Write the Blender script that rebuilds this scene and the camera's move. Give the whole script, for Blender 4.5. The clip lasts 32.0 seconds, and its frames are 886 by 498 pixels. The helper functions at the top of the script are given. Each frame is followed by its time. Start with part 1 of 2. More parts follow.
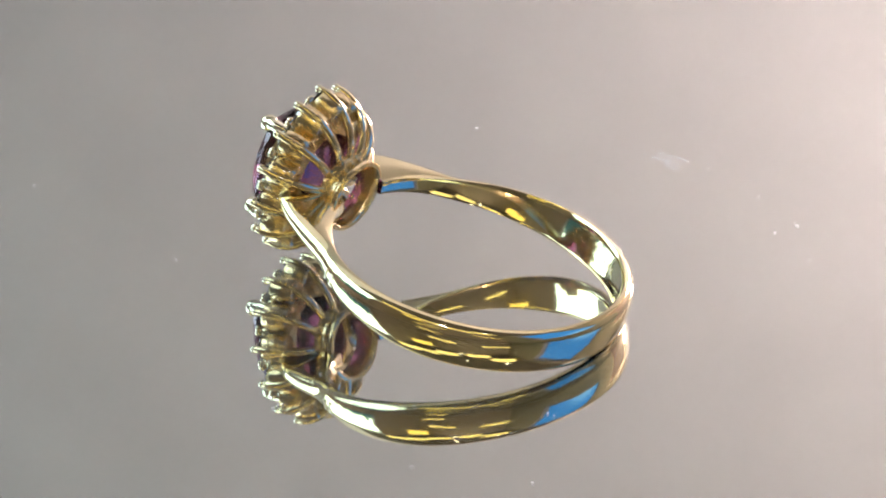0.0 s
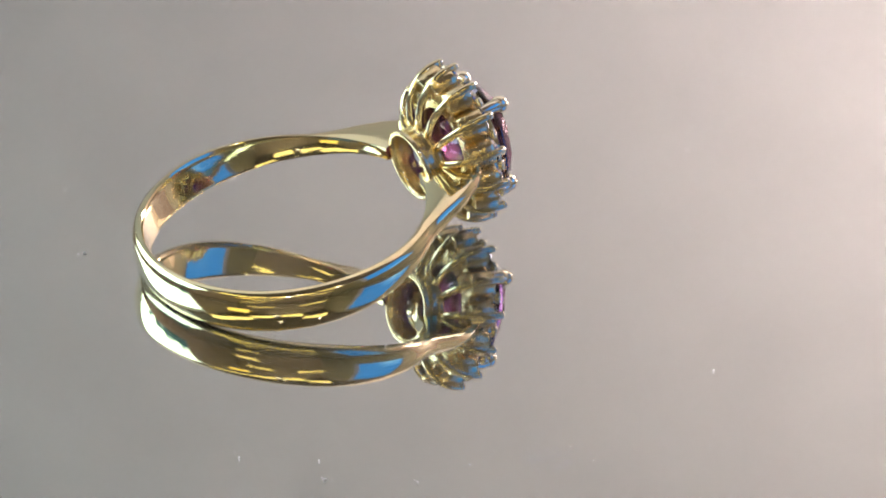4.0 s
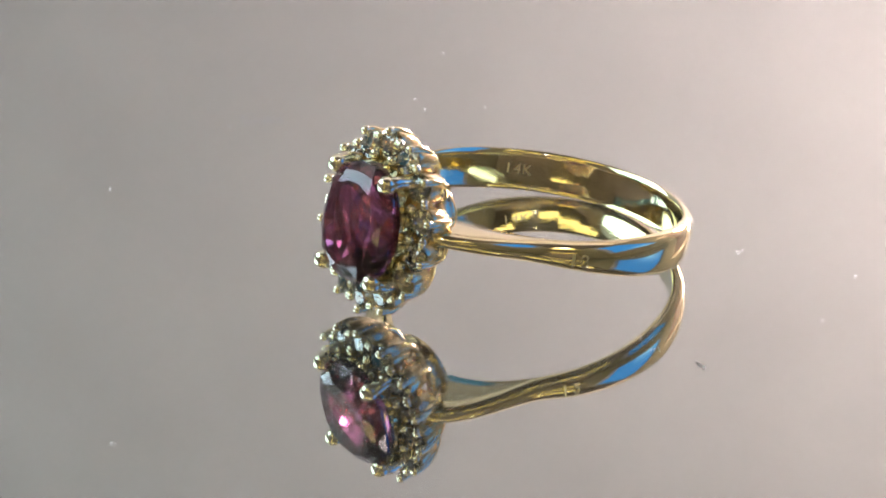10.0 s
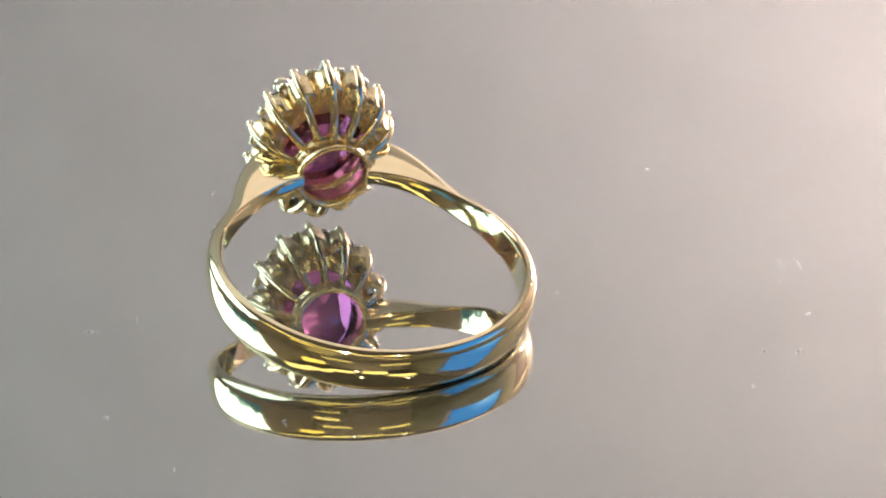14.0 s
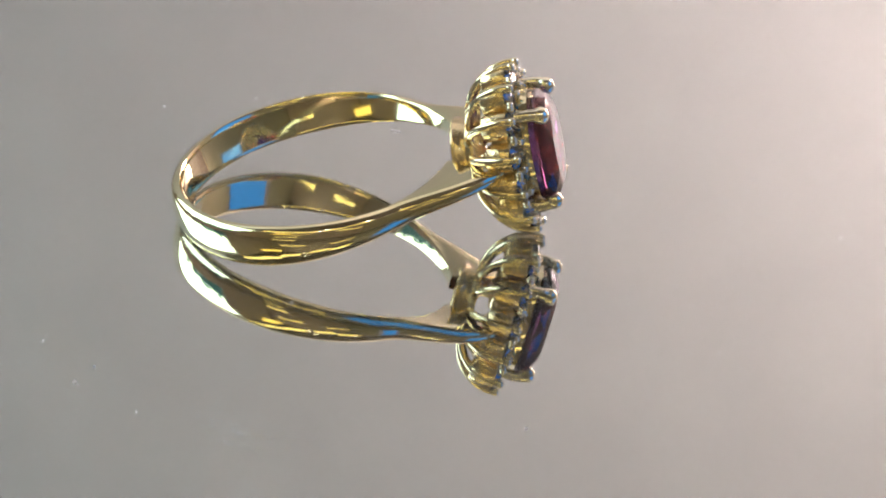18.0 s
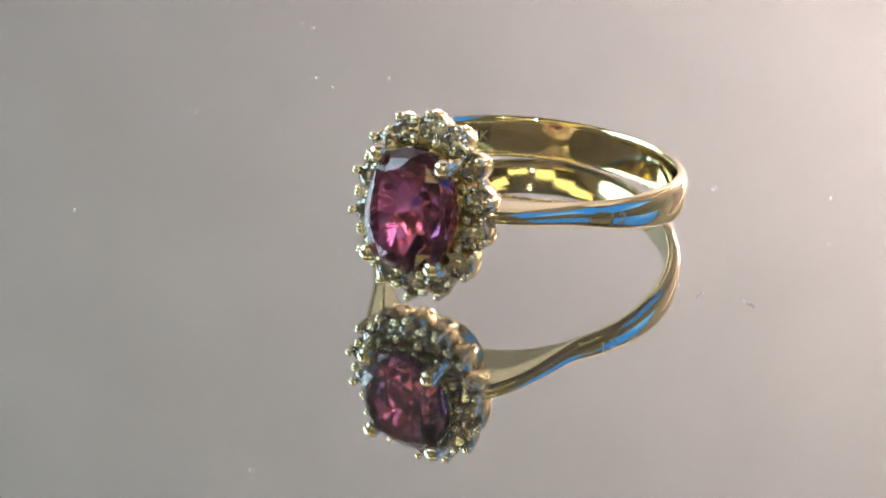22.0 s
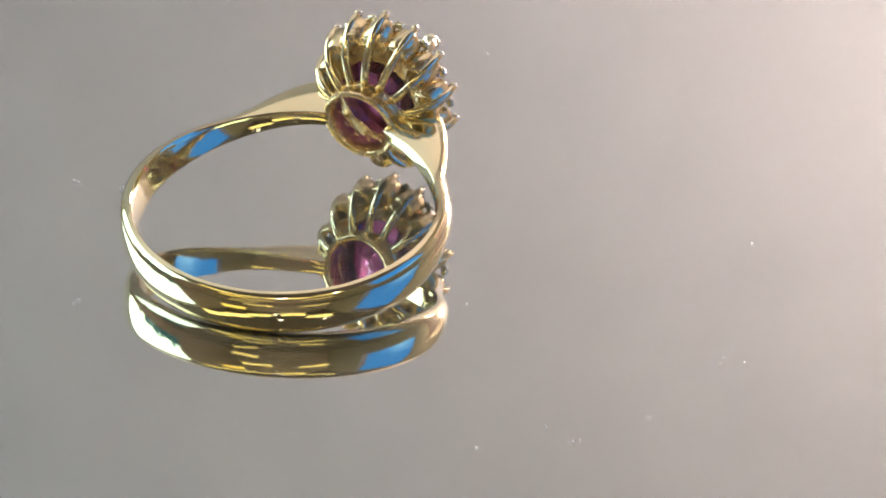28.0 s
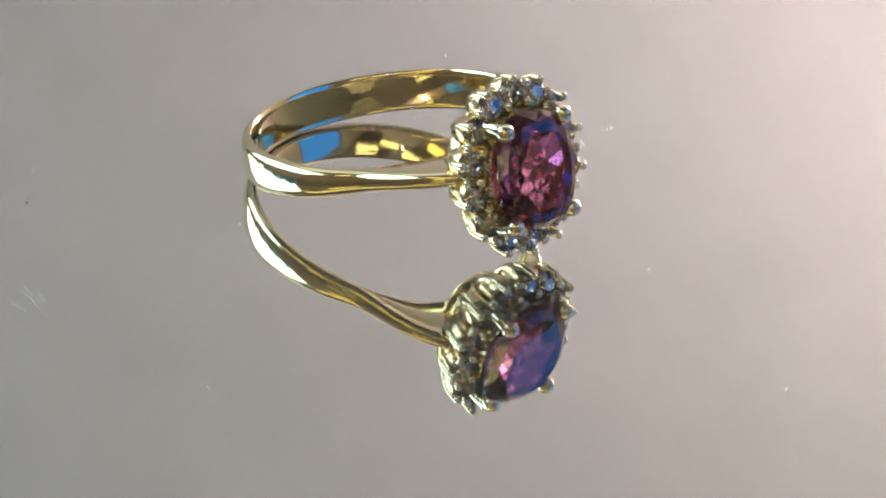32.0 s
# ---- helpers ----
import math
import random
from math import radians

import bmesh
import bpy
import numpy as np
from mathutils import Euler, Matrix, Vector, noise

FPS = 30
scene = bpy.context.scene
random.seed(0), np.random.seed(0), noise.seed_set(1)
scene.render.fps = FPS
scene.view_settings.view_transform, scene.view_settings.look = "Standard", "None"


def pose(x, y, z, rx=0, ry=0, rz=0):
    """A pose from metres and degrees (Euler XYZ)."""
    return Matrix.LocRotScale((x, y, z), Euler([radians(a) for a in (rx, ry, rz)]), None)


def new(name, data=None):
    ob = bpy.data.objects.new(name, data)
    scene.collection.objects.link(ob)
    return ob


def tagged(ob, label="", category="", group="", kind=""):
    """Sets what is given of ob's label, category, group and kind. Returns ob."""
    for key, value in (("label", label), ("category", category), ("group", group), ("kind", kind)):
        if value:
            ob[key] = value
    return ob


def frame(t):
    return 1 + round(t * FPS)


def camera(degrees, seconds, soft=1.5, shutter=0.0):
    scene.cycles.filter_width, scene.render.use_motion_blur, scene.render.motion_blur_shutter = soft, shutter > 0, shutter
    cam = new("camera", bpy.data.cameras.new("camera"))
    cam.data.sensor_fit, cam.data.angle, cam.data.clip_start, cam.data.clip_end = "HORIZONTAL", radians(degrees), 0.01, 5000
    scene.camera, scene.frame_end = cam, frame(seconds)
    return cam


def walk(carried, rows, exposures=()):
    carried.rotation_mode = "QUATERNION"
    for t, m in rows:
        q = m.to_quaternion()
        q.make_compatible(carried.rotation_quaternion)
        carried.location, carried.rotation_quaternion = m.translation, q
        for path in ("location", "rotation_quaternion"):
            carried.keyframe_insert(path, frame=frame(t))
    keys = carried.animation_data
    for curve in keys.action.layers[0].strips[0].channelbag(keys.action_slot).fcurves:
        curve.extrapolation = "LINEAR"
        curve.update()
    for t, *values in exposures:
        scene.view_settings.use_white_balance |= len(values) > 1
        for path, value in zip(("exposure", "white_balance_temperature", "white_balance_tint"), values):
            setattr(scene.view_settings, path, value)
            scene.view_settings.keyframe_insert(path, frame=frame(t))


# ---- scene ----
cam = camera(20.998, 32.0, soft=1.9)
walk(cam, [
    (0.0, pose(0, -0.12983, 0.06322, 64.118, -1.561, 0.311)),
    (0.5, pose(0, -0.12929, 0.06347, 63.948, -1.593, 0.264)),
    (1.0, pose(0, -0.12872, 0.06372, 63.855, -1.600, 0.263)),
    (1.5, pose(0, -0.12820, 0.06396, 63.816, -1.558, 0.356)),
    (2.0, pose(0, -0.12778, 0.06419, 63.712, -1.544, 0.384)),
    (2.5, pose(0, -0.12749, 0.06440, 63.592, -1.546, 0.388)),
    (3.0, pose(0, -0.12730, 0.06460, 63.519, -1.560, 0.372)),
    (3.5, pose(0, -0.12716, 0.06479, 63.522, -1.599, 0.312)),
    (4.0, pose(0, -0.12703, 0.06496, 63.537, -1.644, 0.239)),
    (4.5, pose(0, -0.12691, 0.06516, 63.475, -1.678, 0.187)),
    (5.0, pose(0, -0.12682, 0.06536, 63.391, -1.739, 0.078)),
    (5.5, pose(0, -0.12674, 0.06552, 63.211, -1.764, 0.025)),
    (6.0, pose(0, -0.12663, 0.06556, 63.110, -1.771, -0.007)),
    (6.5, pose(0, -0.12650, 0.06547, 63.011, -1.764, -0.024)),
    (7.0, pose(0, -0.12634, 0.06528, 63.064, -1.744, -0.016)),
    (7.5, pose(0, -0.12620, 0.06503, 63.103, -1.754, -0.050)),
    (8.0, pose(0, -0.12610, 0.06476, 63.141, -1.796, -0.133)),
    (8.5, pose(0, -0.12605, 0.06442, 63.173, -1.851, -0.236)),
    (9.0, pose(0, -0.12603, 0.06402, 63.286, -1.855, -0.240)),
    (9.5, pose(0, -0.12604, 0.06364, 63.419, -1.863, -0.264)),
    (10.0, pose(0, -0.12607, 0.06338, 63.478, -1.854, -0.261)),
    (10.5, pose(0, -0.12615, 0.06325, 63.507, -1.815, -0.200)),
    (11.0, pose(0, -0.12626, 0.06320, 63.479, -1.805, -0.198)),
    (11.5, pose(0, -0.12637, 0.06323, 63.376, -1.777, -0.154)),
    (12.0, pose(0, -0.12643, 0.06334, 63.280, -1.651, 0.098)),
    (12.5, pose(0, -0.12642, 0.06357, 63.324, -1.619, 0.179)),
    (13.0, pose(0, -0.12636, 0.06389, 63.282, -1.627, 0.193)),
    (13.5, pose(0, -0.12628, 0.06426, 63.166, -1.641, 0.196)),
    (14.0, pose(0, -0.12618, 0.06464, 63.069, -1.668, 0.166)),
    (14.5, pose(0, -0.12603, 0.06503, 62.921, -1.672, 0.168)),
    (15.0, pose(0, -0.12585, 0.06546, 62.724, -1.664, 0.187)),
    (15.5, pose(0, -0.12567, 0.06586, 62.522, -1.635, 0.240)),
    (16.0, pose(0, -0.12554, 0.06618, 62.402, -1.606, 0.291)),
    (16.5, pose(0, -0.12549, 0.06642, 62.341, -1.595, 0.308)),
    (17.0, pose(0, -0.12549, 0.06661, 62.301, -1.616, 0.263)),
    (17.5, pose(0, -0.12550, 0.06672, 62.327, -1.613, 0.261)),
    (18.0, pose(0, -0.12549, 0.06670, 62.239, -1.668, 0.147)),
    (18.5, pose(0, -0.12547, 0.06652, 62.142, -1.721, 0.029)),
    (19.0, pose(0, -0.12545, 0.06621, 62.130, -1.737, -0.026)),
    (19.5, pose(0, -0.12540, 0.06584, 62.235, -1.748, -0.069)),
    (20.0, pose(0, -0.12528, 0.06549, 62.302, -1.739, -0.069)),
    (20.5, pose(0, -0.12506, 0.06517, 62.390, -1.737, -0.069)),
    (21.0, pose(0, -0.12475, 0.06483, 62.524, -1.757, -0.107)),
    (21.5, pose(0, -0.12443, 0.06451, 62.426, -1.785, -0.155)),
    (22.0, pose(0, -0.12415, 0.06422, 62.382, -1.783, -0.147)),
    (22.5, pose(0, -0.12392, 0.06396, 62.298, -1.784, -0.141)),
    (23.0, pose(0, -0.12370, 0.06372, 62.343, -1.816, -0.196)),
    (23.5, pose(0, -0.12351, 0.06352, 62.284, -1.795, -0.148)),
    (24.0, pose(0, -0.12337, 0.06341, 61.903, -1.738, -0.032)),
    (24.5, pose(0, -0.12330, 0.06340, 61.854, -1.759, -0.066)),
    (25.0, pose(0, -0.12330, 0.06347, 61.888, -1.767, -0.075)),
    (25.5, pose(0, -0.12331, 0.06359, 61.778, -1.817, -0.167)),
    (26.0, pose(0, -0.12327, 0.06373, 61.640, -1.806, -0.142)),
    (26.5, pose(0, -0.12313, 0.06390, 61.724, -1.787, -0.103)),
    (27.0, pose(0, -0.12293, 0.06411, 61.671, -1.760, -0.050)),
    (27.5, pose(0, -0.12276, 0.06432, 61.728, -1.713, 0.038)),
    (28.0, pose(0, -0.12268, 0.06453, 61.811, -1.697, 0.066)),
    (28.5, pose(0, -0.12276, 0.06474, 61.860, -1.721, 0.021)),
    (29.0, pose(0, -0.12294, 0.06495, 61.853, -1.774, -0.074)),
    (29.5, pose(0, -0.12314, 0.06514, 61.926, -1.814, -0.137)),
    (30.0, pose(0, -0.12328, 0.06528, 61.951, -1.882, -0.250)),
    (30.5, pose(0, -0.12332, 0.06534, 61.873, -1.910, -0.284)),
    (31.0, pose(0, -0.12332, 0.06534, 61.908, -1.913, -0.279)),
    (31.5, pose(0, -0.12330, 0.06532, 61.853, -1.947, -0.336)),
    (32.0, pose(0, -0.12329, 0.06531, 61.821, -1.941, -0.324)),
], exposures=[(0, -0.43), (32, -0.43)])

# ---- world ----
MM = 0.001


def socket(nt, kind, **values):
    node = nt.nodes.new(kind)
    for key, value in values.items():
        node.inputs[key.replace("_", " ")].default_value = value
    return node


def principled(name, color, rough=0.5, metal=0.0, grain=0.0, size=200.0, spread=0.0, **extra):
    """A surface with grain: a colour that varies by `spread`, roughness that varies, and a fine bump."""
    mat = bpy.data.materials.new(name)
    mat.use_nodes = True
    nt = mat.node_tree
    bsdf = nt.nodes["Principled BSDF"]
    bsdf.inputs["Base Color"].default_value = (*color, 1)
    bsdf.inputs["Roughness"].default_value = rough
    bsdf.inputs["Metallic"].default_value = metal
    for key, value in extra.items():
        bsdf.inputs[key.replace("_", " ")].default_value = value
    coord = nt.nodes.new("ShaderNodeTexCoord")
    if spread:
        n = socket(nt, "ShaderNodeTexNoise", Scale=size * 0.15, Detail=4.0)
        nt.links.new(coord.outputs["Object"], n.inputs["Vector"])
        ramp = nt.nodes.new("ShaderNodeValToRGB")
        ramp.color_ramp.elements[0].position, ramp.color_ramp.elements[1].position = 0.3, 0.7
        ramp.color_ramp.elements[0].color = (*[c * (1 - spread) for c in color], 1)
        ramp.color_ramp.elements[1].color = (*[min(1, c * (1 + spread)) for c in color], 1)
        nt.links.new(n.outputs["Fac"], ramp.inputs["Fac"])
        nt.links.new(ramp.outputs["Color"], bsdf.inputs["Base Color"])
    if grain:
        n = socket(nt, "ShaderNodeTexNoise", Scale=size, Detail=6.0)
        nt.links.new(coord.outputs["Object"], n.inputs["Vector"])
        bump = socket(nt, "ShaderNodeBump", Strength=grain, Distance=0.0001)
        nt.links.new(n.outputs["Fac"], bump.inputs["Height"])
        nt.links.new(bump.outputs["Normal"], bsdf.inputs["Normal"])
    return mat


def glow(name, color, strength):
    mat = bpy.data.materials.new(name)
    mat.use_nodes = True
    nt = mat.node_tree
    nt.nodes.clear()
    em = socket(nt, "ShaderNodeEmission", Color=(*color, 1), Strength=strength)
    out = nt.nodes.new("ShaderNodeOutputMaterial")
    nt.links.new(em.outputs[0], out.inputs[0])
    return mat


def daylight(name, rim, core, rim_strength, core_strength, centre, reach):
    """A bright sky outside a window: brightest round `centre`, fading to the rim, with soft clouds."""
    mat = glow(name, rim, rim_strength)
    nt = mat.node_tree
    em = [n for n in nt.nodes if n.type == "EMISSION"][0]
    coord = nt.nodes.new("ShaderNodeTexCoord")
    move = nt.nodes.new("ShaderNodeMapping")
    move.inputs["Location"].default_value = [-c / reach for c in centre]
    move.inputs["Scale"].default_value = (1 / reach,) * 3
    nt.links.new(coord.outputs["Object"], move.inputs["Vector"])
    cloud = socket(nt, "ShaderNodeTexNoise", Scale=3.0, Detail=3.0)
    nt.links.new(coord.outputs["Object"], cloud.inputs["Vector"])
    bend = nt.nodes.new("ShaderNodeMixRGB")
    bend.blend_type, bend.inputs["Fac"].default_value = "LINEAR_LIGHT", 0.25
    nt.links.new(move.outputs[0], bend.inputs[1])
    nt.links.new(cloud.outputs["Color"], bend.inputs[2])
    grad = nt.nodes.new("ShaderNodeTexGradient")
    grad.gradient_type = "QUADRATIC_SPHERE"
    nt.links.new(bend.outputs[0], grad.inputs[0])
    tone = nt.nodes.new("ShaderNodeMixRGB")
    tone.inputs[1].default_value, tone.inputs[2].default_value = (*rim, 1), (*core, 1)
    nt.links.new(grad.outputs["Fac"], tone.inputs["Fac"])
    nt.links.new(tone.outputs[0], em.inputs["Color"])
    power = nt.nodes.new("ShaderNodeMapRange")
    power.inputs["To Min"].default_value, power.inputs["To Max"].default_value = rim_strength, core_strength
    nt.links.new(grad.outputs["Fac"], power.inputs["Value"])
    nt.links.new(power.outputs[0], em.inputs["Strength"])
    return mat


world = bpy.data.worlds.new("world")
scene.world = world
world.use_nodes = True
sky = world.node_tree.nodes.new("ShaderNodeTexSky")
sky.sky_type, sky.sun_disc = "NISHITA", False
sky.sun_elevation, sky.sun_rotation = radians(35), radians(120)
world.node_tree.links.new(sky.outputs[0], world.node_tree.nodes["Background"].inputs[0])
world.node_tree.nodes["Background"].inputs[1].default_value = 0.1

# ---- materials ----
X0, X1, Y0, Y1, Z0, Z1 = -1.6, 1.25, -2.3, 1.75, -0.75, 1.9
GOLD = principled("polished yellow gold", (0.93, 0.815, 0.53), 0.085, 1.0, grain=0.04, size=900.0)


def wavy(mat, size, height):
    """Hand polish: the metal is not quite even, so that what it mirrors bends and breaks up."""
    nt = mat.node_tree
    bsdf = nt.nodes["Principled BSDF"]
    fine = bsdf.inputs["Normal"].links[0].from_node
    coord = nt.nodes.new("ShaderNodeTexCoord")
    n = socket(nt, "ShaderNodeTexNoise", Scale=size, Detail=2.0, Distortion=0.4)
    along = nt.nodes.new("ShaderNodeMapping")
    along.inputs["Scale"].default_value = (1, 1, 3.5)
    nt.links.new(coord.outputs["Object"], along.inputs["Vector"])
    nt.links.new(along.outputs[0], n.inputs["Vector"])
    bump = socket(nt, "ShaderNodeBump", Strength=1.0, Distance=height)
    nt.links.new(n.outputs["Fac"], bump.inputs["Height"])
    nt.links.new(bump.outputs["Normal"], fine.inputs["Normal"])
    return mat


wavy(GOLD, 230.0, 0.000019)
GOLD_CAST = principled("cast yellow gold", (0.91, 0.73, 0.44), 0.2, 1.0, grain=0.5, size=2600.0, spread=0.08)
GOLD_WIRE = principled("drawn gold wire", (0.93, 0.8, 0.53), 0.13, 1.0, grain=0.03, size=900.0)
GOLD_BEAD = principled("pale gold prong", (0.95, 0.88, 0.68), 0.13, 1.0, grain=0.03, size=900.0)
GOLD_MARK = principled("stamped gold", (0.93, 0.84, 0.58), 0.3, 1.0)
GEM = principled("purple gemstone", (0.32, 0.1, 0.235), 0.08, 0.0, IOR=1.76, Transmission_Weight=1.0)
DIAMOND = principled("diamond", (0.98, 0.98, 0.98), 0.04, 0.0, IOR=2.42, Transmission_Weight=1.0)
# a trace of diffuse white hazes the mirror image and lifts its darks
GLASS = principled("clear plate glass with a diffuse haze", (0.97, 0.98, 0.975), 0.0, 0.0, IOR=1.5, Transmission_Weight=0.987)
SILVER = principled("silvering", (0.92, 0.92, 0.915), 0.02, 1.0)
DUST = principled("pale dust", (0.7, 0.7, 0.72), 0.4)
SCRATCH = principled("scratched glass", (0.85, 0.88, 0.95), 0.2, 1.0)
PAINT = principled("grey wall paint", (0.315, 0.302, 0.288), 0.8, grain=0.2, size=60.0, spread=0.04)
BROWN = principled("brown panelling", (0.2, 0.175, 0.135), 0.5, grain=0.2, size=30.0, spread=0.2)
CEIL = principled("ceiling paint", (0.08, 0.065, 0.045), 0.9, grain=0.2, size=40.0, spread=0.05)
# paler than the rest of the ceiling only so that the gold reflects brighter
CEIL_BOUNCE = principled("pale bounce ceiling", (0.62, 0.6, 0.56), 0.9, grain=0.2, size=40.0, spread=0.05)
TABLE = principled("dark table top", (0.05, 0.045, 0.04), 0.5, grain=0.2, size=80.0, spread=0.2)
SKYBLUE = daylight("blue daylight", (0.05, 0.27, 0.92), (0.28, 0.58, 1.0), 1.5, 3.0, (X1 + 0.22, -0.1, 0.3), 0.7)
def treetops(name, sky_color, sky_strength, leaf_color, leaf_strength, edge, slope):
    """A white sky outside a window over ragged teal treetops, whose edge lies at z = `edge`, rising by `slope` towards -y."""
    mat = glow(name, sky_color, sky_strength)
    nt = mat.node_tree
    em = [n for n in nt.nodes if n.type == "EMISSION"][0]
    coord = nt.nodes.new("ShaderNodeTexCoord")
    apart = nt.nodes.new("ShaderNodeSeparateXYZ")
    nt.links.new(coord.outputs["Object"], apart.inputs[0])
    leaf = socket(nt, "ShaderNodeTexNoise", Scale=5.0, Detail=6.0, Roughness=0.65)
    nt.links.new(coord.outputs["Object"], leaf.inputs["Vector"])

    def sums(a, b, c):
        n = nt.nodes.new("ShaderNodeMath")
        n.operation = "MULTIPLY_ADD"
        for k, v in enumerate((a, b, c)):
            if isinstance(v, float):
                n.inputs[k].default_value = v
            else:
                nt.links.new(v, n.inputs[k])
        return n.outputs[0]

    height = sums(apart.outputs["Y"], slope, apart.outputs["Z"])
    open_sky = sums(leaf.outputs["Fac"], 2.2, sums(height, 1.6, -1.1 - 1.6 * edge))
    mask = nt.nodes.new("ShaderNodeMapRange")
    mask.inputs["From Min"].default_value, mask.inputs["From Max"].default_value = -0.08, 0.16
    nt.links.new(open_sky, mask.inputs["Value"])
    tone = nt.nodes.new("ShaderNodeMixRGB")
    tone.inputs[1].default_value, tone.inputs[2].default_value = (*leaf_color, 1), (*sky_color, 1)
    nt.links.new(mask.outputs[0], tone.inputs["Fac"])
    nt.links.new(tone.outputs[0], em.inputs["Color"])
    power = nt.nodes.new("ShaderNodeMapRange")
    power.inputs["To Min"].default_value, power.inputs["To Max"].default_value = leaf_strength, sky_strength
    nt.links.new(mask.outputs[0], power.inputs["Value"])
    nt.links.new(power.outputs[0], em.inputs["Strength"])
    return mat


TEAL = treetops("white sky over teal trees", (0.68, 0.91, 1.0), 5.9, (0.1, 0.3, 0.38), 0.6, 0.62, 0.3)
WARM = glow("warm tube light", (1.0, 0.87, 0.36), 3.6)
YELLOW = glow("yellow lamp shade", (1.0, 0.8, 0.2), 2.6)
PINK = daylight("pale pink daylight", (1.0, 0.72, 0.70), (1.0, 0.84, 0.80), 0.5, 1.6, (X1 + 0.22, 1.5, 0.3), 0.9)
ROSE_FILL = glow("rose fill glow", (1.0, 0.835, 0.84), 225.0)
SPARKLE = glow("white sparkle bulb", (1.0, 0.96, 0.88), 160.0)
PANEL = principled("brown wall paint", (0.17, 0.14, 0.1), 0.7, grain=0.2, size=30.0, spread=0.12)
DARK_METAL = principled("dark bronze metal", (0.05, 0.04, 0.03), 0.5)
WHITE_METAL = principled("white lacquer", (0.7, 0.7, 0.68), 0.4)


# ---- mesh helpers ----
def link(name, bm, material, parent=None, label="", smooth=False):
    me = bpy.data.meshes.new(name)
    bm.normal_update()
    bm.to_mesh(me)
    bm.free()
    me.materials.append(material)
    if smooth:
        me.polygons.foreach_set("use_smooth", [True] * len(me.polygons))
    ob = new(name, me)
    if parent:
        ob.parent = parent
    if label:
        ob["label"] = label
    return ob


def part(name, bm, material, parent, label="", smooth=False):
    return link(name, bm, material, parent, label, smooth)


def box(x0, y0, z0, x1, y1, z1, bm=None, bevel=0.0):
    bm = bm or bmesh.new()
    m = Matrix.LocRotScale(((x0 + x1) / 2, (y0 + y1) / 2, (z0 + z1) / 2), None, (x1 - x0, y1 - y0, z1 - z0))
    made = bmesh.ops.create_cube(bm, size=1, matrix=m)
    if bevel:
        edges = list({e for v in made["verts"] for e in v.link_edges})
        bmesh.ops.bevel(bm, geom=edges, offset=bevel, segments=2, affect="EDGES")
    return bm


def loft(rings, bm=None, cap0=True, cap1=True, closed=False):
    """Skin a row of closed loops of points."""
    bm = bm or bmesh.new()
    loops = [[bm.verts.new(p) for p in ring] for ring in rings]
    pairs = list(zip(loops, loops[1:])) + ([(loops[-1], loops[0])] if closed else [])
    for a, b in pairs:
        n = len(a)
        for i in range(n):
            bm.faces.new((a[i], a[(i + 1) % n], b[(i + 1) % n], b[i]))
    if not closed:
        if cap0:
            bm.faces.new(loops[0][::-1])
        if cap1:
            bm.faces.new(loops[-1])
    bmesh.ops.recalc_face_normals(bm, faces=bm.faces)
    return bm


def tube(points, radii, sides=8, bm=None, flat=1.0, tips=True):
    """A round wire along points; rounded at the tips."""
    pts = [Vector(p) for p in points]
    rings = []
    side = None
    for i, p in enumerate(pts):
        d = (pts[min(i + 1, len(pts) - 1)] - pts[max(i - 1, 0)]).normalized()
        if side is None:
            side = d.cross(Vector((0.3, 0.5, 0.8))).normalized()
        side = (side - d * side.dot(d)).normalized()
        up = d.cross(side)
        rings.append((p, d, side, up, radii[i] if hasattr(radii, "__len__") else radii))
    loops = []

    def ring(p, side, up, r):
        return [p + side * (r * math.cos(a)) + up * (r * flat * math.sin(a)) for a in (2 * math.pi * k / sides for k in range(sides))]

    p, d, s, u, r = rings[0]
    if tips:
        loops += [ring(p - d * r * 0.95, s, u, r * 0.3), ring(p - d * r * 0.6, s, u, r * 0.8)]
    loops += [ring(p, s, u, r) for p, d, s, u, r in rings]
    p, d, s, u, r = rings[-1]
    if tips:
        loops += [ring(p + d * r * 0.6, s, u, r * 0.8), ring(p + d * r * 0.95, s, u, r * 0.3)]
    return loft(loops, bm)


def ball(p, r, bm=None, seg=10):
    bm = bm or bmesh.new()
    bmesh.ops.create_uvsphere(bm, u_segments=seg, v_segments=seg - 2, radius=r, matrix=Matrix.Translation(p))
    return bm


def smoothstep(a, b, x):
    t = min(1, max(0, (x - a) / (b - a)))
    return t * t * (3 - 2 * t)


# ---- the room ----


def pierced(name, x, holes):
    """A side wall, 0.2 thick, with rectangular openings (y0, y1, z0, z1) in order of y."""
    bm = bmesh.new()
    y = Y0
    for ya, yb, za, zb in holes:
        box(x, y, Z0, x + 0.2, ya, Z1, bm)
        box(x, ya, Z0, x + 0.2, yb, za, bm)
        box(x, ya, zb, x + 0.2, yb, Z1, bm)
        y = yb
    box(x, y, Z0, x + 0.2, Y1, Z1, bm)
    return tagged(link(name, bm, BROWN), "brown panelled wall with window openings", "wall", kind="structure")


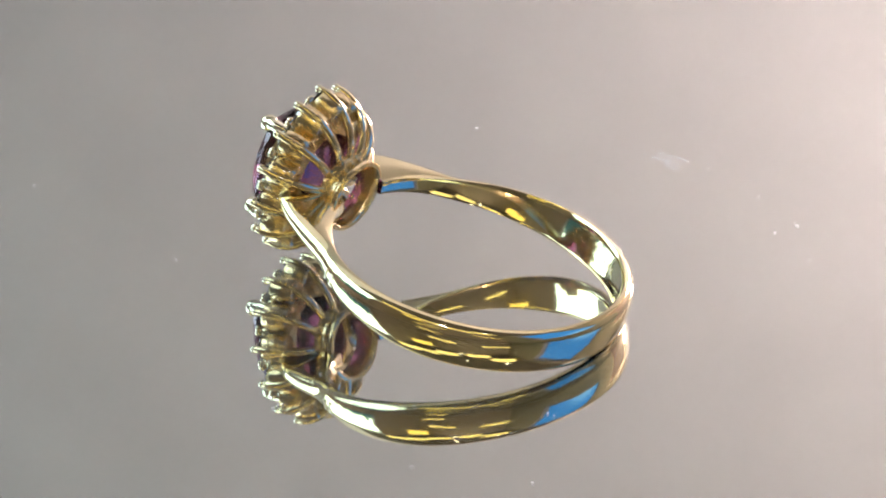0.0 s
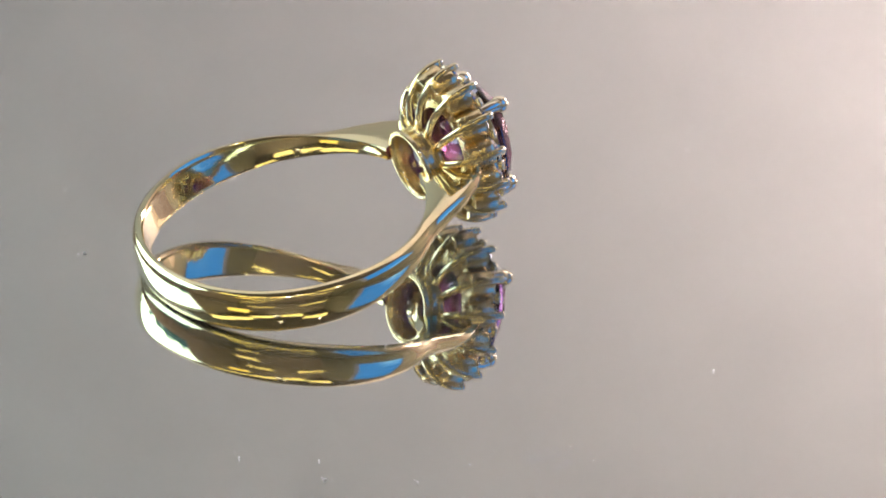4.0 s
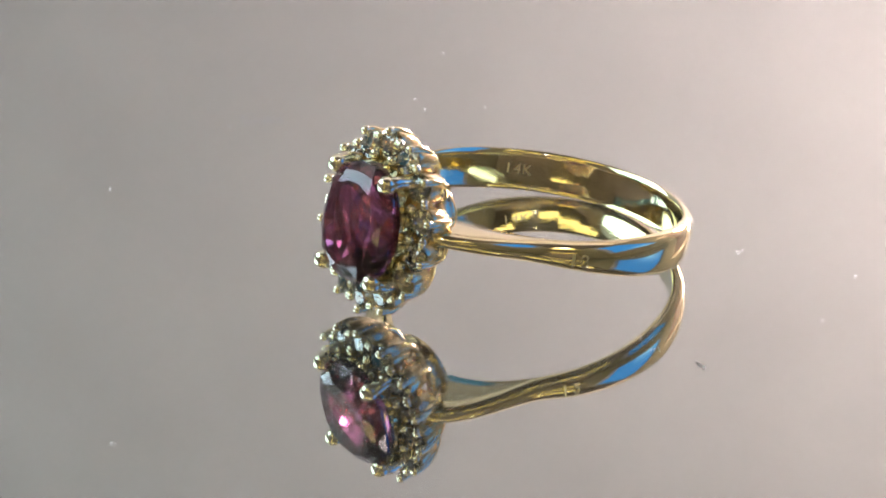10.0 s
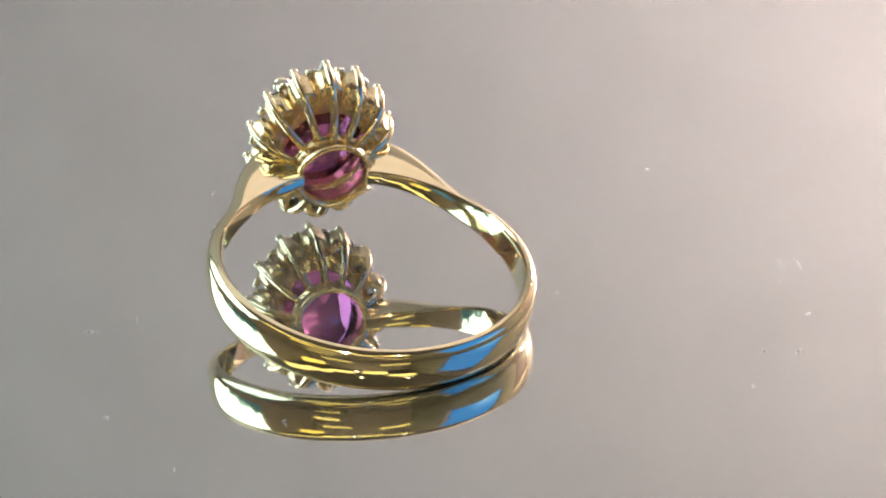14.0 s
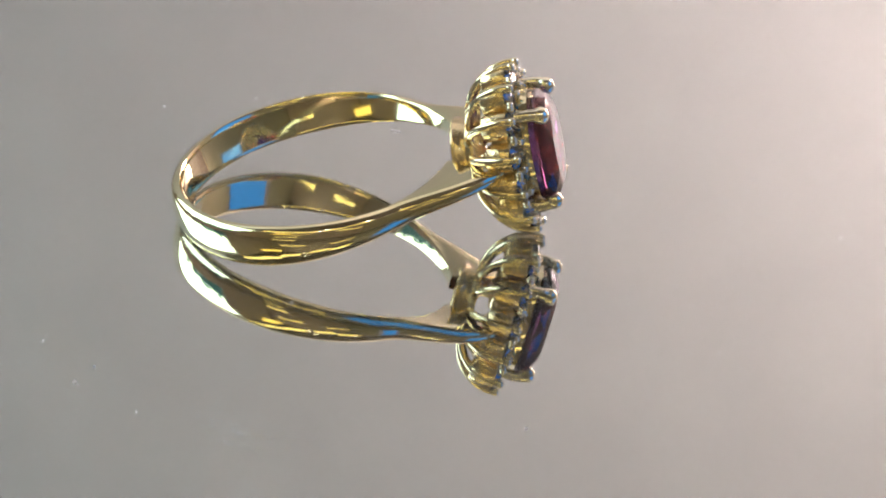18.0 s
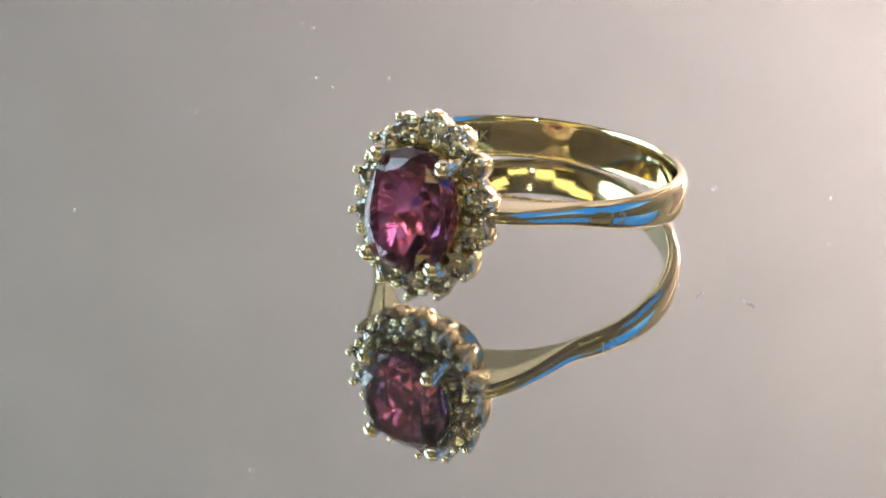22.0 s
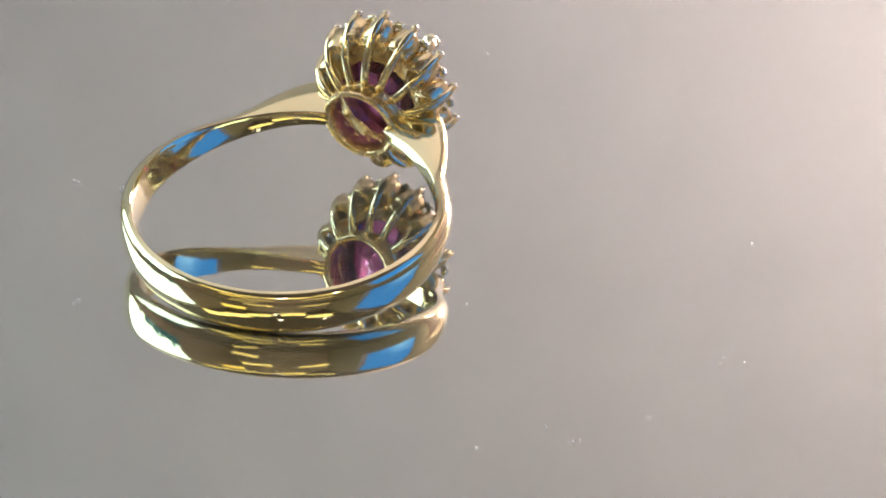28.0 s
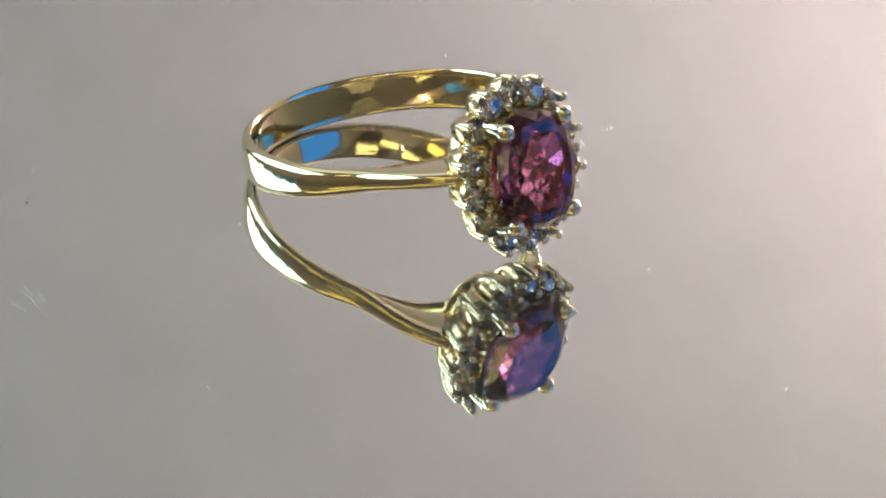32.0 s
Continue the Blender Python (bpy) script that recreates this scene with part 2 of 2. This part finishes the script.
def room():
    tagged(link("floor", box(X0 - 0.2, Y0 - 0.2, Z0 - 0.1, X1 + 0.2, Y1 + 0.2, Z0), BROWN), "dark brown floor of the room", "floor", kind="structure")
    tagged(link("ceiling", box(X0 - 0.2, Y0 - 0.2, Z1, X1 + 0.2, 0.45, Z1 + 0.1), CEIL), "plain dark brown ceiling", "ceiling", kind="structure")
    # added pale half, out of view: a reflector for the ring's upper flanks
    tagged(link("bounce_ceiling", box(X0 - 0.2, 0.45, Z1, X1 + 0.2, Y1 + 0.2, Z1 + 0.1), CEIL_BOUNCE), "unseen pale ceiling half added to brighten the gold's reflections", "ceiling", kind="structure")
    tagged(link("wall_north", box(X0 - 0.2, Y1, Z0, X1 + 0.2, Y1 + 0.2, Z1), PAINT), "plain grey painted wall", "wall", kind="structure")
    tagged(link("wall_south", box(X0 - 0.2, Y0 - 0.2, Z0, X1 + 0.2, Y0, Z1), PANEL), "plain brown painted wall", "wall", kind="structure")
    pierced("wall_east", X1, ((-0.95, 0.22, 0.35, 1.75), (0.65, 1.6, -0.35, 0.85)))
    pierced("wall_west", X0 - 0.2, ((-0.5, 1.68, 0.28, 1.82),))
    tagged(link("backdrop_east", box(X1 + 0.22, -1.2, 0.1, X1 + 0.24, 0.45, 1.9), SKYBLUE), "blue daylight outside the window", "sky", kind="structure")
    tagged(link("backdrop_bright", box(X1 + 0.22, 0.5, -0.6, X1 + 0.24, 1.75, 1.1), PINK), "pale pink daylight outside the low window", "sky", kind="structure")
    tagged(link("backdrop_west", box(X0 - 0.24, -0.9, 0.0, X0 - 0.22, 2.1, 2.3), TEAL), "white sky over teal treetops outside the window", "sky", kind="structure")


def table():
    root = new("table")
    root.location = (0, 0, Z0)
    top = -0.028 - Z0
    part("tabletop", box(-0.6, -0.5, top - 0.032, 0.6, 0.5, top, bevel=0.004), TABLE, root)
    for x in (-0.54, 0.54):
        for y in (-0.44, 0.44):
            part("leg", box(x - 0.03, y - 0.03, 0, x + 0.03, y + 0.03, top - 0.032, bevel=0.004), TABLE, root)
    return tagged(root, "dark wooden table under the mirror turntable", "table")


def ceiling_lamp(x, y, turn):
    root = new("ceiling_lamp")
    root.location, root.rotation_euler = (x, y, Z1), (0, 0, radians(turn))
    length = 0.62
    part("housing", box(-length / 2, -0.13, -0.05, length / 2, 0.13, 0, bevel=0.006), DARK_METAL, root)
    for v in (-0.07, 0.07):
        part("tube", tube([(-length / 2 + 0.04, v, -0.075), (length / 2 - 0.04, v, -0.09)], 0.042, 14), WARM, root, "glowing warm tube")
    return tagged(root, "ceiling lamp with two warm glowing tubes", "lamp", "ceiling lamps")


def sparkle_lamp(x, y):
    # added out of view, only to put white sparkle into the diamonds
    root = new("sparkle_lamp")
    root.location = (x, y, Z1)
    part("housing", tube([(0, 0, -0.06), (0, 0, 0)], 0.05, 16, tips=False), WHITE_METAL, root)
    part("bulb", ball((0, 0, -0.07), 0.035, seg=14), SPARKLE, root, "glowing white sparkle bulb", smooth=True)
    return tagged(root, "unseen small ceiling lamp added for sparkle in the diamonds", "lamp", "spot lamps")


def fill_lamp(x, y):
    # added fill, kept out of view: gives the north wall its pink gradient
    root = new("fill_lamp")
    root.location = (x, y, Z0)
    part("foot", tube([(0, 0, 0.015), (0, 0, 0.03)], 0.13, 24, tips=False), WHITE_METAL, root)
    part("pole", tube([(0, 0, 0.03), (0, 0, 0.98)], 0.012, 10), WHITE_METAL, root)
    part("shade", tube([(0, 0, 0.95), (0, 0, 1.26)], [0.13, 0.1], 24, tips=False), ROSE_FILL, root, "glowing rose fill surface")
    return tagged(root, "unseen rose fill lamp added to brighten the grey wall", "lamp")


def shelf_lamp(x, z):
    root = new("shelf_lamp")
    root.location = (x, Y0, z)
    part("rail", box(-0.42, 0, 0.0, 0.42, 0.14, 0.03, bevel=0.006), DARK_METAL, root)
    part("tube", tube([(-0.39, 0.1, -0.03), (0.39, 0.1, -0.04)], 0.032, 14), WARM, root, "glowing warm tube")
    return tagged(root, "wall shelf with a warm glowing tube", "lamp", "shelf lamps")


def wall_lamp(x, y, z, turn):
    """A broad glowing shade on a bracket, in the corner of the room."""
    root = new("wall_lamp")
    root.location, root.rotation_euler = (x, y, z), (0, 0, radians(turn))
    part("bracket", box(-0.05, -0.16, -0.04, 0.05, -0.05, 0.04, bevel=0.006), DARK_METAL, root)
    part("shade", box(-0.36, -0.05, -0.15, 0.36, 0.05, 0.15, bevel=0.03), YELLOW, root, "glowing yellow shade")
    return tagged(root, "wall lamp with a broad glowing yellow shade", "lamp")


# ---- the turntable mirror ----
def mirror():
    root = new("mirror_plate")
    root.location = (0, 0, 0)
    n = 96

    def disc(r, z):
        return [(r * math.cos(2 * math.pi * k / n), r * math.sin(2 * math.pi * k / n), z) for k in range(n)]

    part("glass", loft([disc(0.1187, -0.00006), disc(0.119, -0.00005), disc(0.119, -0.00001), disc(0.1188, 0)]), GLASS, root, "clear polished glass")
    part("silvering", loft([disc(0.1185, -0.0008), disc(0.1185, -0.00007)]), SILVER, root, "bright silvered backing")
    part("base", loft([disc(0.10, -0.028), disc(0.104, -0.026), disc(0.104, -0.0025), disc(0.10, -0.00085)]), TABLE, root, "black turntable base")
    rng = random.Random(4)
    spots = ((-4.1, -10.0), (-7.9, -19.4), (-0.4, -25.0), (-0.4, -18.8), (31.9, 5.6), (-10.4, 16.9), (3.2, 19.4), (-5.6, -15.5), (32.5, 6.3), (-14.9, -1.9), (23.1, 5.2),
             (23.2, 0.3), (21.6, 4.1), (21.2, 9.5), (3.5, 0.8), (8.9, 1.9), (5.7, -26.3), (-27.7, 18.4), (-13.0, -3.7), (-6.6, -16.7), (6.7, -19.2), (22.8, -0.2), (-25.0, 8.0))
    for x, y in spots:
        for k in range(rng.choice((1, 1, 2, 3))):
            bm = bmesh.new()
            w = rng.choice((0.00003, 0.00004, 0.00006))
            bmesh.ops.create_icosphere(bm, subdivisions=1, radius=1, matrix=Matrix.Diagonal((w * rng.uniform(1.2, 3.2), w, w * 0.4, 1)))
            ob = part("dust_speck", bm, DUST, root)
            ob.location = (x * MM + k * rng.uniform(-0.0004, 0.0004), y * MM + k * rng.uniform(-0.0004, 0.0004), 0.00004)
            ob.rotation_euler = (0, 0, rng.uniform(0, 3.1))
    # a sheaf of fine scratches
    for k in range(7):
        half = 0.0036 * rng.uniform(0.5, 1)
        bm = tube([(-half, 0, 0), (0, 0, 0), (half, 0, 0)], [0.0000008, 0.0000028, 0.0000008], 12, tips=False)
        ob = part("scratch", bm, SCRATCH, root, smooth=True)
        ob.location = (16.0 * MM + rng.uniform(-0.001, 0.001), 14.7 * MM + (k - 4) * 0.00034, 0.000002)
        ob.rotation_euler = (0, 0, radians(-40 + rng.uniform(-6, 6)))
    return tagged(root, "round silvered glass mirror plate on a turntable, lightly dusty", "mirror")


# ---- the ring (its own space in millimetres: x towards the head, z along the finger) ----
R_OUT, HEAD_Z, BAND_Z = 9.19, 1.64, 1.40
LEAN = 0.03        # the head leans back by this much


def shank():
    """The band: broad and flat at the back, narrow but deep at the shoulders."""
    rings = []
    for k in range(181):
        a = radians(13 + (360 - 26) * k / 180)
        off = min(k, 180 - k) / 180 * 334 + 13        # degrees away from the head
        f = smoothstep(10, 112, off)
        half = 0.46 + (1.3 - 0.46) * f
        ri = 8.33 + 0.12 * (1 - smoothstep(10, 60, off))
        # the shoulder's outer edge runs straight up to the halo
        flare = 1 - smoothstep(10, 53, off)
        narrow = 1 - smoothstep(40, 110, off)
        ro = R_OUT + 3.3 * flare ** 1.15
        ca, sa = math.cos(a), math.sin(a)
        prof = [(ri + 0.14, -half), (ri + 0.03, -half * 0.9), (ri, -half * 0.7), (ri, 0), (ri, half * 0.7), (ri + 0.03, half * 0.9), (ri + 0.14, half)]
        for w in (1.0, 0.96, 0.86, 0.66, 0.4, 0.13, -0.13, -0.4, -0.66, -0.86, -0.96, -1.0):
            prof.append((ro - (0.23 + 0.16 * narrow) * w * w - 0.30 * max(0, (abs(w) - 0.78) / 0.22) ** 2, half * w))
        sag = (0.1 if sa > 0 else 0.33) * sa * sa * (1 - flare)
        rings.append([(r * ca * (0.99 if ca < 0 else 1.0), r * sa * (1.02 if sa > 0 else 1.01), BAND_Z + (HEAD_Z - BAND_Z) * flare - sag + z) for r, z in prof])
    bm = loft(rings)
    bmesh.ops.scale(bm, vec=(MM, MM, MM), verts=bm.verts)
    return bm


def oval(y, z, x, n, turn=0.0, power=2.0):
    pts = []
    for k in range(n):
        a = 2 * math.pi * (k + turn) / n
        c, s = math.cos(a), math.sin(a)
        q = (abs(c) ** power + abs(s) ** power) ** (-1 / power)
        pts.append((x - LEAN * z * q * c, y * q * s, HEAD_Z + z * q * c))
    return pts


def gem():
    """A cushion oval with a broad table, a steep two-row crown and a bellied pavilion of flat facets."""
    n = 14
    bm = bmesh.new()
    rng = random.Random(11)

    def worn(p, d):
        return (p[0] + rng.uniform(-d, d), p[1] + rng.uniform(-d, d), p[2] + rng.uniform(-d, d))

    rows = ((0.16, 11.35, 0.0, 0.04), (0.46, 11.75, 0.5, 0.04), (0.78, 12.65, 0.0, 0.05), (1.0, 13.85, 0.5, 0.0), (1.0, 14.0, 0.5, 0.0), (0.87, 14.5, 0.0, 0.03), (0.7, 14.8, 0.5, 0.0))
    loops = [[bm.verts.new(worn(p, d)) for p in oval(2.74 * r, 3.42 * r, x, n, t, 2.6)] for r, x, t, d in rows]
    for k in range(6):
        A, B = loops[k], loops[k + 1]
        for i in range(n):
            j = (i + 1) % n
            if k == 3:
                bm.faces.new((A[i], A[j], B[j], B[i]))
            elif rows[k][2] == 0.0:
                bm.faces.new((A[i], A[j], B[i]))
                bm.faces.new((B[i], A[j], B[j]))
            else:
                bm.faces.new((A[i], B[j], B[i]))
                bm.faces.new((A[i], A[j], B[j]))
    bm.faces.new(loops[-1])
    bm.faces.new(loops[0][::-1])
    bmesh.ops.recalc_face_normals(bm, faces=bm.faces)
    bmesh.ops.scale(bm, vec=(MM, MM, MM), verts=bm.verts)
    return bm


def brilliant(r):
    """A round brilliant: star, kite and girdle facets over a sixteen-sided pavilion."""
    n = 16
    bm = bmesh.new()

    def loop(rr, z, t, wave=0.0):
        return [bm.verts.new(((rr + wave * (k % 2)) * math.cos(2 * math.pi * (k + t) / n), (rr + wave * (k % 2)) * math.sin(2 * math.pi * (k + t) / n), z)) for k in range(n)]

    tip = bm.verts.new((0, 0, -0.84 * r))
    low, belt, rim = loop(r * 0.42, -0.47 * r, 0, r * 0.06), loop(r, -0.04 * r, 0.5), loop(r, 0.02 * r, 0.5)
    mid, top = loop(r * 0.68, 0.24 * r, 0, r * 0.12), loop(r * 0.46, 0.38 * r, 0.5)
    for i in range(n):
        j = (i + 1) % n
        bm.faces.new((tip, low[j], low[i]))
        bm.faces.new((low[i], low[j], belt[i]))
        bm.faces.new((low[j], belt[j], belt[i]))
        bm.faces.new((belt[i], belt[j], rim[j], rim[i]))
        bm.faces.new((rim[i], mid[j], mid[i]))
        bm.faces.new((rim[i], rim[j], mid[j]))
        bm.faces.new((mid[i], mid[j], top[i]))
        bm.faces.new((mid[j], top[j], top[i]))
    bm.faces.new(top)
    bmesh.ops.recalc_face_normals(bm, faces=bm.faces)
    return bm


def ring_thing():
    root = new("cluster_ring")
    part("shank", shank(), GOLD, root, "polished yellow gold band with tapered shoulders", smooth=True).data.set_sharp_from_angle(angle=radians(38))

    def mm(bm):
        bmesh.ops.scale(bm, vec=(MM, MM, MM), verts=bm.verts)
        return bm

    def hoop(y, z, x0, x1, wall, n=48):
        return mm(loft([oval(y, z, x0 + 0.12, n), oval(y - 0.1, z - 0.1, x0, n), oval(y - wall + 0.1, z - wall + 0.1, x0, n), oval(y - wall, z - wall, x0 + 0.12, n),
                        oval(y - wall, z - wall, x1, n), oval(y, z, x1, n)], closed=True))

    # the collar: a lip at the finger side, a waist, and a flange that carries the wires
    collar = [(2.2, 8.62), (2.3, 8.68), (2.34, 8.82), (2.31, 8.98), (2.24, 9.1), (2.23, 9.5), (2.28, 9.66), (2.34, 9.74), (2.34, 9.92), (2.26, 10.04), (1.92, 10.02), (1.86, 9.8), (1.9, 9.0), (1.96, 8.72), (2.06, 8.63)]
    part("gallery_ring", mm(loft([[(a, b, c - 0.12) for a, b, c in oval(r, r * 0.98, x, 48)] for r, x in collar], closed=True)), GOLD_CAST, root, "round gold collar under the head", smooth=True).data.set_sharp_from_angle(angle=radians(40))
    part("gem_seat", hoop(2.84, 3.5, 12.3, 13.5, 0.3), GOLD, root, "gold seat round the centre stone", smooth=True).data.set_sharp_from_angle(angle=radians(40))
    # the cast plate that joins the stone cups, open in the middle under the gem
    lobed = [(3.0, 3.84, 11.25), (3.08, 3.92, 11.36), (3.08, 3.92, 12.3), (2.45, 2.95, 12.3), (2.3, 2.72, 11.45), (2.42, 2.84, 11.22)]
    part("gallery_plate", mm(loft([oval(y, z, x, 56) for y, z, x in lobed], closed=True)), GOLD_CAST, root, "cast gold plate behind the halo", smooth=True).data.set_sharp_from_angle(angle=radians(40))
    part("center_gem", gem(), GEM, root, "faceted cushion-oval purple gemstone")
    for k, sign in enumerate("14K"):
        cu = bpy.data.curves.new("hallmark", "FONT")
        cu.body, cu.size, cu.extrude, cu.align_x = sign, 0.9 * MM, 0.006 * MM, "CENTER"
        tmp = new("hallmark", cu)
        me = bpy.data.meshes.new_from_object(tmp.evaluated_get(bpy.context.evaluated_depsgraph_get()))
        bpy.data.objects.remove(tmp)
        me.materials.clear()
        me.materials.append(GOLD_MARK)
        ob = new("hallmark", me)
        ob.parent, ob["label"] = root, "stamped letters 14K inside the band"
        a = 233.2 + (1 - k) * 4.0
        ob.matrix_local = pose(0, 0, 0, 0, 0, a) @ pose(8.317 * MM, 0, (BAND_Z - 0.42) * MM) @ pose(0, 0, 0, 90, 0, -90)
    for k, sign in enumerate("12"):
        cu = bpy.data.curves.new("size_mark", "FONT")
        cu.body, cu.size, cu.extrude, cu.align_x = sign, 1.0 * MM, 0.03 * MM, "CENTER"
        tmp = new("size_mark", cu)
        me = bpy.data.meshes.new_from_object(tmp.evaluated_get(bpy.context.evaluated_depsgraph_get()))
        bpy.data.objects.remove(tmp)
        me.materials.clear()
        me.materials.append(GOLD_MARK)
        ob = new("size_mark", me)
        ob.parent, ob["label"] = root, "stamped number on the shoulder"
        ob.matrix_local = pose(0, 0, 0, 0, 0, 58.4 + 4.2 * k) @ pose(9.33 * MM, 0, 0.92 * MM) @ pose(0, 0, 0, 90, 0, 90)
    N = 14
    stone = None
    for i in range(N):
        a = 2 * math.pi * i / N
        s, c = math.sin(a), math.cos(a)

        def at(y, z, x):
            return Vector((x - LEAN * z * c, y * s, HEAD_Z + z * c))

        # wire from the collar, bulging outwards, to the tip of the lobe
        pts = []
        for k in range(15):
            u = k / 14
            w = math.sin(u * math.pi / 2)
            pts.append(at(2.1 + (4.32 - 2.1) * w, 2.15 + (5.2 - 2.15) * w, 9.85 + (12.75 - 9.85) * (1 - math.cos(u * math.pi / 2))))
        part("gallery_wire", mm(tube(pts, [0.29, 0.28] + [0.255] * 11 + [0.24, 0.23], 10)), GOLD_WIRE, root, smooth=True)
        # cup and stone, facing outwards a little; the cup is drilled through from behind
        d = (Vector((1, 0.22 * s, 0.22 * c))).normalized()
        q = d.to_track_quat("Z", "Y").to_matrix().to_4x4()
        m = Matrix.Translation(at(3.52, 4.4, 12.5)) @ q
        n = 18
        rng = random.Random(40 + i)

        def circle(r, z):
            return [m @ Vector(((r + rng.uniform(-0.02, 0.02)) * math.cos(2 * math.pi * k / n), (r + rng.uniform(-0.02, 0.02)) * math.sin(2 * math.pi * k / n), z + rng.uniform(-0.02, 0.02))) for k in range(n)]

        bore = rng.uniform(0.36, 0.45)
        cup = [circle(0.66, -1.5), circle(0.8, -1.4), circle(0.84, -0.8), circle(0.88, -0.02), circle(0.82, 0.08), circle(0.68, 0.0), circle(bore, -0.7), circle(bore, -1.5)]
        part("stone_cup", mm(loft(cup, closed=True)), GOLD_CAST, root, smooth=True).data.set_sharp_from_angle(angle=radians(50))
        if stone is None:
            stone = part("diamond", brilliant(0.8 * MM), DIAMOND, root, "small round brilliant-cut diamond")
            ob = stone
        else:
            ob = new("diamond", stone.data)
            ob.parent, ob["label"] = root, stone["label"]
        ob.matrix_local = Matrix.Translation(at(3.52, 4.4, 12.62) * MM) @ q @ pose(0, 0, 0, rng.uniform(-9, 9), rng.uniform(-9, 9), rng.uniform(0, 45))
        # beads that hold the stone
        part("prong_bead", mm(ball(at(4.3, 5.18, 12.86), 0.27)), GOLD_BEAD, root, smooth=True)
        for turn in (-0.9, 0.9):
            b = a + turn * math.pi / N
            part("prong_bead", mm(ball(Vector((12.78 - LEAN * 5 * math.cos(b), 3.97 * math.sin(b), HEAD_Z + 4.82 * math.cos(b))), 0.235, seg=10)), GOLD_BEAD, root, smooth=True)
        a2 = a + math.pi / N
        p = Vector((12.98 - LEAN * 4 * math.cos(a2), 3.12 * math.sin(a2), HEAD_Z + 3.8 * math.cos(a2)))
        part("prong_bead", mm(ball(p, 0.28)), GOLD_BEAD, root, smooth=True)
    for y in (-1, 1):
        for z in (-1, 1):
            pts = [(11.6, 2.3 * y, HEAD_Z + 2.85 * z), (12.4, 2.3 * y, HEAD_Z + 2.95 * z), (13.6, 2.28 * y, HEAD_Z + 2.98 * z), (14.05, 2.18 * y, HEAD_Z + 2.92 * z), (14.3, 1.98 * y, HEAD_Z + 2.72 * z)]
            part("claw", mm(ball((14.24, 2.06 * y, HEAD_Z + 2.8 * z), 0.55, tube(pts, [0.3, 0.34, 0.38, 0.42, 0.44], 12), seg=14)), GOLD_BEAD, root, "rounded gold claw", smooth=True)
    return tagged(root, "yellow gold ring, purple stone in diamond halo, lying on mirror", "ring")


room()
for x, y, turn in ((-1.25, -0.7, -60), (-1.0, -1.2, -38), (-0.6, -1.7, -18), (0.2, -1.95, 5), (0.75, -1.45, 28)):
    ceiling_lamp(x, y, turn)
fill_lamp(1.02, 1.4)
for x, z in ((-1.1, 0.3), (-0.75, 0.95), (0.8, 1.0)):
    shelf_lamp(x, z)
for x, y in ((-0.1, -1.3), (-0.25, -2.0), (0.2, -2.05), (0.75, -1.1)):
    sparkle_lamp(x, y)
wall_lamp(-1.38, -1.86, 1.55, -38)
table()
plate = mirror()
ring = ring_thing()

# ---- what moves ----
# degrees of turn of the turntable at each full second
TURN = [0.00, -28.44, -56.89, -85.36, -113.84, -142.32, -170.80, -199.27, -227.74, -256.20, -284.67, -313.13, -341.59, -370.05, -398.53, -427.02, -455.54, -484.09, -512.70, -541.35, -570.07, -598.88, -627.75, -656.69, -685.69, -714.74, -743.84, -773.00, -802.19, -831.41, -860.64, -889.88, -919.12]
LIE = pose(2.47 * MM, -7.32 * MM, -0.175 * MM, 0, 0, 145.95) @ pose(-9.32 * MM, 0, 0, 2.0, -11.4, 0) @ pose(9.32 * MM, 0, -0.02 * MM)


def motions():
    turn = []
    for k in range(len(TURN) - 1):
        turn += [(k, TURN[k]), (k + 0.5, (TURN[k] + TURN[k + 1]) / 2)]
    turn.append((32, TURN[-1]))
    walk(plate, [(t, pose(0, 0, 0, 0, 0, a)) for t, a in turn])
    walk(ring, [(t, pose(0, 0, 0, 0, 0, a) @ LIE) for t, a in turn])


motions()
